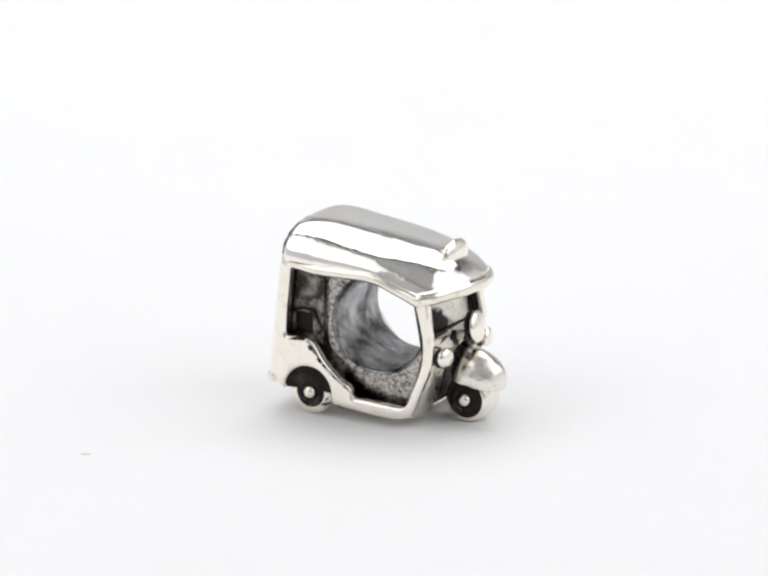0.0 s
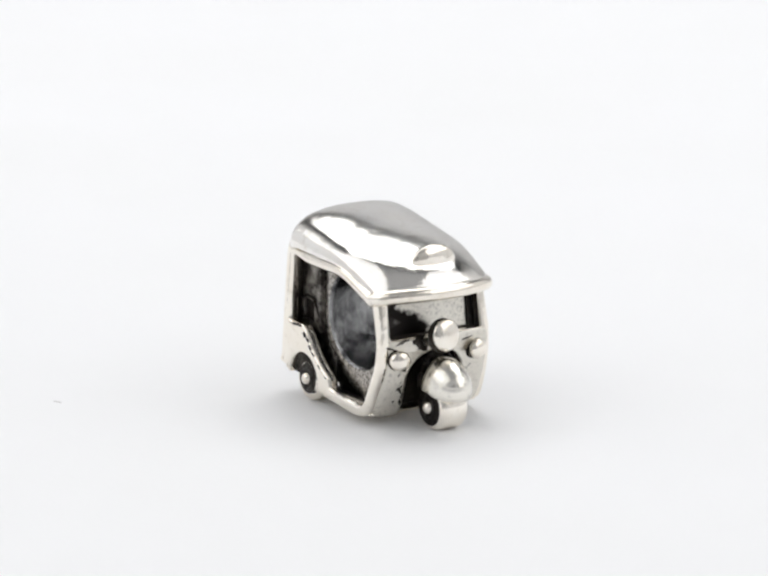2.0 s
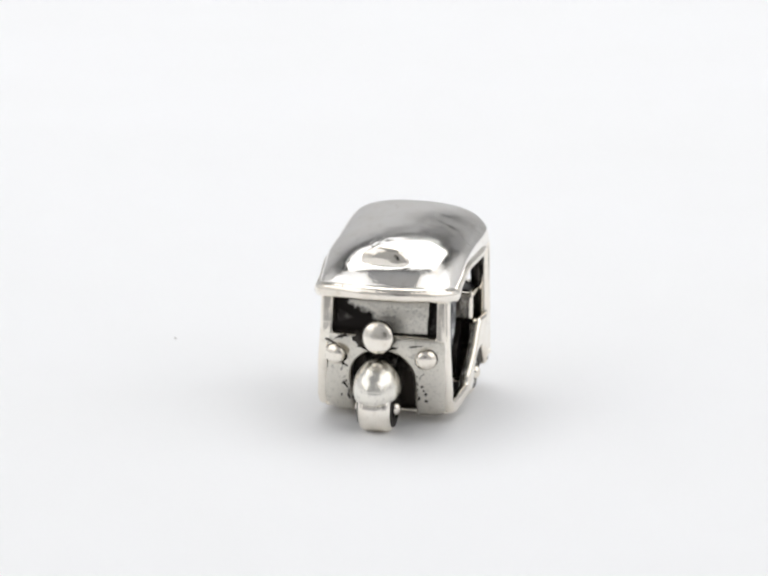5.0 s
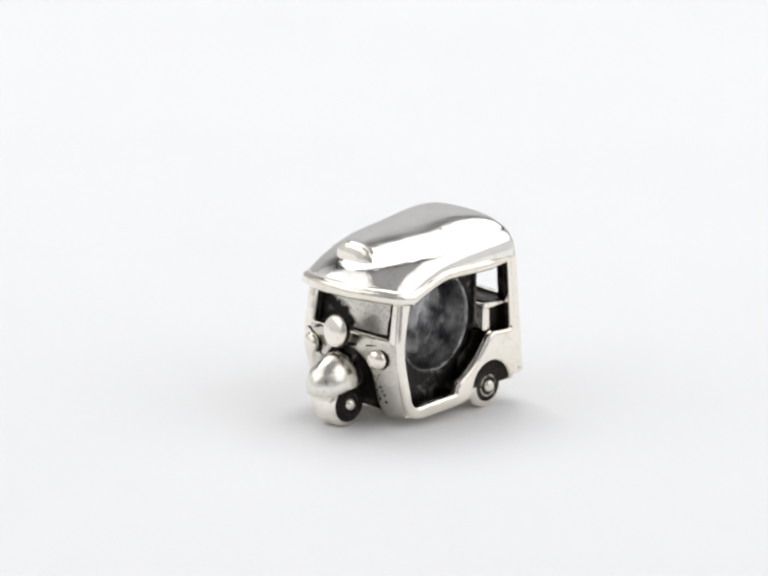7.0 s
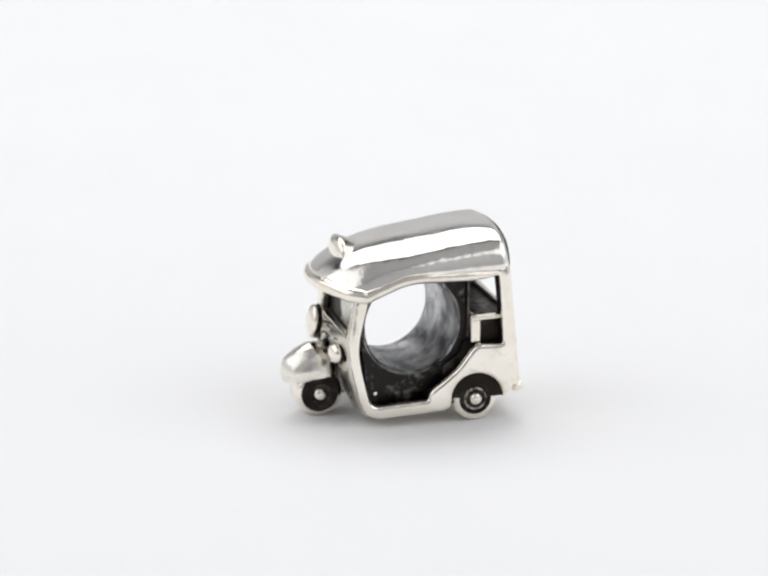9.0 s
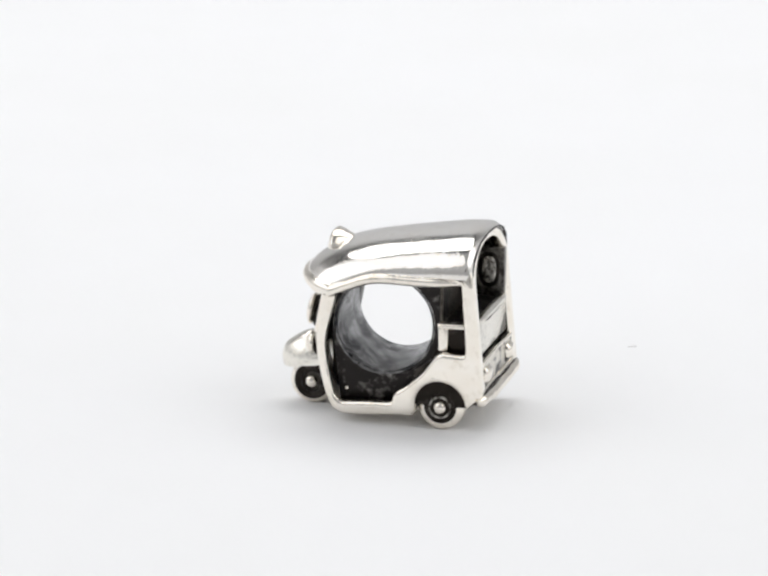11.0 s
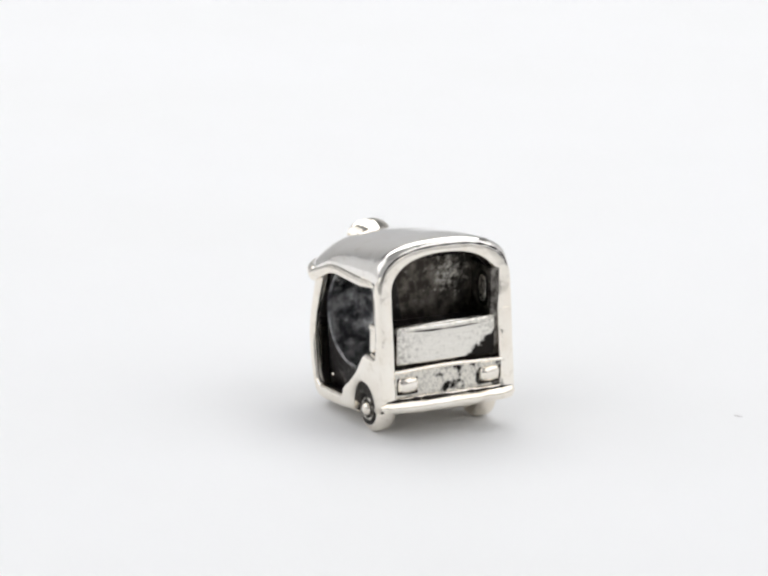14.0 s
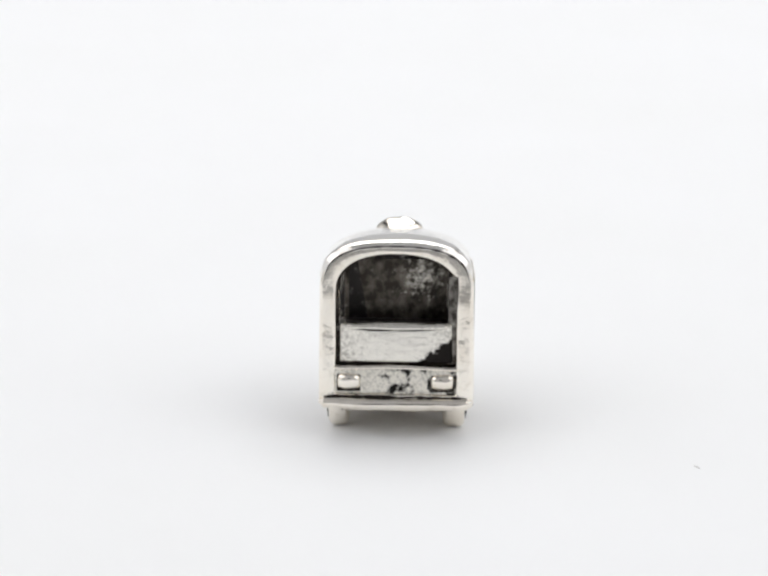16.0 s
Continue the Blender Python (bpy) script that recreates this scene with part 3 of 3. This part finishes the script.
def back(bead):
    def arched(w, low, e, c, n, steps=28):
        pts = [(w, low)]
        for k in range(steps + 1):
            s = math.cos(math.pi * k / steps)
            sy = math.copysign(abs(s) ** 0.8, s)
            pts.append((w * sy, e + (c - e) * max(0.0, 1 - abs(sy) ** n) ** (1 / n)))
        return pts + [(-w, low)]
    fr = plate_mesh("rear_frame", lift(dense(arched(3.42, 0.62, 5.6, 7.66, 2.35))), [lift(dense(rounded(arched(2.66, 0.9, 5.5, 7.1, 2.3), 0.08, 2)))], -4.9, -4.36, 0.2, "yz", 6)
    lean(fr)
    part("rear_frame", fr, SILVER, bead, "polished arched frame of the open back window").modifiers.new("even", "WEIGHTED_NORMAL").keep_sharp = True
    inner = plate_mesh("frame_liner", lift(arched(2.95, 1.9, 5.5, 7.3, 2.3)), [lift(dense(rounded(arched(2.58, 2.0, 5.46, 7.02, 2.3), 0.08, 2)))], -4.42, -4.3, 0.03, "yz", 1)
    part("frame_liner", lean(cast(inner, 0.05, 1.6, 3)), BLACK, bead, "blackened inner edge of the back window")
    part("rear_panel", plate_mesh("rear_panel", lift([(-2.8, 0.7), (2.8, 0.7), (2.8, 2.1), (-2.8, 2.1)]), [], -4.72, -4.4, 0.08, "yz"), TAIL, bead, "brushed back panel flecked with tarnish")
    part("panel_ledge", rod([(-4.66, y, 2.06 + G + 0.04 * math.cos(y)) for y in np.linspace(-2.75, 2.75, 20)], 0.1), SATIN, bead, "narrow ledge")
    for s in (1, -1):
        tl = part("tail_light", cast(pillow(0.32, 0.51, 0.34, (-4.68, s * 2.08, 1.45 + G), 5.5), 0.04, 1.5, s), SILVER, bead, "rectangular raised tail light")
        part("tail_light_seat", block(-4.76, -4.6, s * 2.08 - 0.55 + 0.02 * s, s * 2.08 + 0.53 + 0.02 * s, 0.98 + G, 1.77 + G, 0.06), BLACK, tl, "blackened outline")
    bar = rod([(-4.72 - 0.12 * (1 - (y / 3.45) ** 4), y, 0.50 + G - 0.08 * (1 - (y / 3.45) ** 2)) for y in np.linspace(-3.42, 3.42, 30)], 0.3, 16, 1)
    part("bumper", cast(bar, 0.05, 0.9, 6), SILVER, bead, "rounded polished back bumper")
    groove = [(-4.87, 3.2 - 6.4 * k / 40, 0.77 + G + 0.03 * noise.noise(Vector((k * 0.4, 2, 0)))) for k in range(41)]
    part("bumper_groove", rod(groove, [max(0.03, (0.085 if k < 19 else 0.05) + 0.06 * noise.noise(Vector((k * 0.5, 0, 5)))) for k in range(41)], 8, 3), BLACK, bead, "blackened groove above the bumper")
    # the closed wall on one side of the back compartment
    wl = plate_mesh("rear_side_wall", lift([(-4.4, 2.2), (-2.4, 2.2), (-2.38, 6.2), (-4.4, 6.2)]), [lift([(-3.86, 2.6), (-2.95, 2.62), (-2.95, 3.55), (-3.86, 3.6)])], -2.74, -2.3, 0.03, "xz", 1)
    part("rear_side_wall", wl, GREYED, bead, "dark grey closed wall behind the bore")
    part("patch_edge", pillow(0.5, 0.03, 0.82, (-3.7, -2.3, 5.15 + G), 4.0, 24), BLACK, bead, "black outline of the worn spot")
    patch = pillow(0.33, 0.06, 0.62, (-3.7, -2.29, 5.15 + G), 4.0, 24)
    part("back_wall", block(-2.72, -2.6, -2.3, 2.36, 2.7 + G, 6.6 + G, 0.03), RUBBED, bead, "brown tarnished wall with a worn speckled spot behind the bench")
    part("bench_base", block(-4.36, -4.2, -2.85, 2.85, 1.95 + G, 2.5 + G, 0.02), BLACK, bead, "blackened gap under the bench")
    part("worn_patch", patch, WORN, bead, "grey worn spot on the dark wall")
    part("seat_groove", rod([(-4.2, -2.75, 3.5 + G), (-3.4, -2.75, 3.78 + G), (-2.85, -2.75, 3.7 + G), (-2.52, -2.72, 3.0 + G), (-2.3, -2.4, 2.2 + G), (-1.8, -2.33, 1.4 + G), (-1.2, -2.32, 0.7 + G)], 0.08, 8), BLACK, bead, "black groove along the seat")
    rnd = random.Random(7)
    for x, z, a, b in ((-3.6, 2.45, 0.42, 0.06), (-2.72, 2.12, 0.2, 0.13), (-2.25, 1.6, 0.16, 0.09), (-1.9, -0.42, 0.25, 0.07),
                       (-3.15, 2.5, 0.22, 0.08), (-2.48, 1.95, 0.15, 0.08), (-1.98, 1.36, 0.16, 0.06), (-1.5, 0.9, 0.16, 0.05), (-0.95, 0.5, 0.12, 0.04)):
        spot = ball(a, 0.012, b, (0, 0, 0), rnd.uniform(-20, 10) + (0 if x < -3 else 42 if z > 0 else 0), 16)
        for v in spot.verts:
            v.co *= 1 + 0.5 * noise.noise(v.co * 9 + Vector((x * 3, 0, z)))
        part("tarnish_spot", moved(spot, Matrix.Translation((x, -side_y(x) - 0.095, z + G))), DARK, bead, "patch of black tarnish")
    part("rivet", ball(0.11, 0.08, 0.11, (1.72, 2.43, 0.3 + G), 0, 14), SATIN, bead, "tiny bright bead of metal")
    nick = rod([(-4.49, -2.72, 4.22 + G), (-4.5, -2.95, 4.34 + G), (-4.48, -3.2, 4.4 + G)], 0.02, 6)
    part("scratch", nick, SATIN, bead, "fine scratch in the frame")
    # bench with a hollow seen from the sides
    seat = new("bench", None)
    seat.parent = bead
    rear = plate_mesh("backrest", lift(rounded([(-2.52, 2.25), (2.52, 2.25), (2.5, 4.02), (0, 4.1), (-2.5, 4.08)], 0.15, 4)), [], -4.5, -4.2, 0.1, "yz")
    part("backrest", rear, BENCH, seat, "brushed silver backrest stained black at one corner")
    part("crease", rod([(-4.53, 1.75 - 1.55 * k / 12, 3.8 + G - 0.06 * k / 12) for k in range(13)], 0.055, 6, 4), BLACK, seat, "dark crease")
    fold = [(-4.44, 2.4 - 4.8 * k / 24, 3.92 + G + 0.06 * (k / 24 - 0.5) - 0.03 * math.sin(math.pi * k / 24)) for k in range(25)]
    part("top_fold", rod(fold, [0.13 + 0.04 * k / 24 for k in range(25)], 12, 2), BENCH, seat, "raised fold along the top")
    part("crease", rod([(-4.525, 0.2 - 2.2 * k / 12, 3.73 + G + 0.1 * (k / 12) ** 2) for k in range(13)], 0.022, 6, 4), DARK, seat, "faint crease")
    part("bench_top", block(-4.4, -2.85, -2.55, 2.74, 3.64 + G, 3.9 + G, 0.1), DARK, seat)
    part("bench_rail", cast(block(-4.3, -2.62, 2.7, 2.95, 3.58 + G, 3.84 + G, 0.12, 4), 0.08, 1.3, 1), SATIN, seat)
    part("bench_front", cast(block(-3.1, -2.62, -2.55, 2.93, 2.5 + G, 3.8 + G, 0.14, 4), 0.08, 1.3, 2), SATIN, seat)
    part("bench_hollow", block(-4.2, -3.0, -2.6, 2.7, 2.3 + G, 3.7 + G, 0.04), BLACK, seat, "blackened hollow")


def rubbed_wall(at, reach):
    """Brown tarnish, worn to bright specks round one spot (millimetres)."""
    m, nt, b = material("rubbed_tarnish", (0.1, 0.09, 0.08), 1.0, 0.36)
    co = nt.nodes.new("ShaderNodeTexCoord")
    gap = nt.nodes.new("ShaderNodeVectorMath")
    gap.operation = "DISTANCE"
    gap.inputs[1].default_value = [v * MM for v in at]
    nt.links.new(co.outputs["Object"], gap.inputs[0])
    near = nt.nodes.new("ShaderNodeMapRange")
    near.inputs["From Min"].default_value, near.inputs["From Max"].default_value = 0.2 * MM, reach * MM
    near.inputs["To Min"].default_value, near.inputs["To Max"].default_value = 0.2, 0.0
    nt.links.new(gap.outputs["Value"], near.inputs["Value"])
    fine = noise_node(nt, 3300, 8, 0.72)
    add = nt.nodes.new("ShaderNodeMath")
    add.operation = "ADD"
    nt.links.new(fine.outputs["Fac"], add.inputs[0])
    nt.links.new(near.outputs[0], add.inputs[1])
    bright = ramp_node(nt, add.outputs[0], [(0.6, 0.0), (0.84, 1.0)])
    base = ramp_node(nt, noise_node(nt, 1500, 6, 0.62).outputs["Fac"], [(0.42, (0.04, 0.034, 0.029)), (0.76, (0.22, 0.198, 0.17))])
    mix = nt.nodes.new("ShaderNodeMix")
    mix.data_type = "RGBA"
    nt.links.new(bright.outputs[0], mix.inputs[0])
    nt.links.new(base.outputs[0], mix.inputs[6])
    mix.inputs[7].default_value = (0.78, 0.74, 0.67, 1)
    nt.links.new(mix.outputs[2], b.inputs["Base Color"])
    bump_chain(nt, b, [(fine.outputs["Fac"], 0.00008, 0.7)])
    return m


# mottled silver, raggedly blacker towards the top and the back
GUARD = patinated("mudguard_mottle", (-0.25, 0.0, 0.2), 0.22, 0.95, 0.44, 0.66, 0.12, 0.25, (0.88, 0.85, 0.78))
RUBBED = rubbed_wall((-2.72, -1.2, 5.85 + G), 1.5)
FRONT = patinated("front_tarnish", (0.0, 0.0, 0.0), -0.17, 0.9, 0.44, 0.58, 0.28, 0.27, (0.71, 0.68, 0.615))
SCREEN = patinated("screen_tarnish", (0.0, -0.26, -0.36), 1.66, 0.95, 0.44, 0.56, 0.36, 0.3, (0.8, 0.77, 0.7))
TAIL = patinated("tail_tarnish", (0.0, -0.03, 0.0), -0.02, 0.9, 0.46, 0.52, 0.3, 0.32, (0.76, 0.73, 0.66))
BENCH = patinated("bench_tarnish", (0.0, -0.3, -0.45), 1.25, 0.9, 0.46, 0.53, 0.24, 0.25, (0.82, 0.795, 0.735), 0.13)


def bead_charm():
    bead = new("bead_charm", None)
    tagged(bead, "cast silver bead shaped like an auto rickshaw, polished with blackened recesses", "charm bead")
    core(bead)
    for s in (1, -1):
        side_frame(bead, s)
    front(bead)
    back(bead)
    roof(bead)
    wheel(bead, "front_wheel", 3.88, -0.76, 0.76, 1.09, (1, -1), "fat silver front wheel", 0.88)
    wheel(bead, "rear_wheel", -2.84, 2.1, 3.04, 1.08, (1,), "silver rear wheel with a worn ring round its hub", 0.78, WORN)
    wheel(bead, "rear_wheel", -2.84, -3.12, -2.1, 1.08, (-1,), "silver rear wheel")
    return bead


light_tent()
softbox()
photo_lens()
table_disc = turntable()
bead = bead_charm()


# ---------------------------------------------------------------- motion
TURN = [(0.0, -28.0), (0.5, -35.6), (1.0, -43.0), (1.5, -50.4), (2.0, -57.9), (2.5, -65.4), (3.0, -72.9), (3.5, -80.2), (4.0, -87.6),
        (4.7, -98.4), (5.6, -112.5), (6.5, -126.7), (7.0, -134.5), (7.5, -142.2), (8.0, -149.8), (8.5, -157.2), (9.0, -164.8),
        (9.8, -177.0), (10.7, -190.9), (11.5, -203.3), (12.0, -211.0), (12.5, -218.6), (13.0, -226.1), (13.5, -233.7), (14.0, -241.4),
        (14.5, -249.0), (15.0, -256.5), (15.5, -263.9), (16.0, -271.3)]


def motions():
    walk(table_disc, [(t, pose(0, 0, 0, 0, 0, a)) for t, a in TURN])
    walk(bead, [(t, pose(0, 0, 0, 0, 0, a)) for t, a in TURN])


motions()
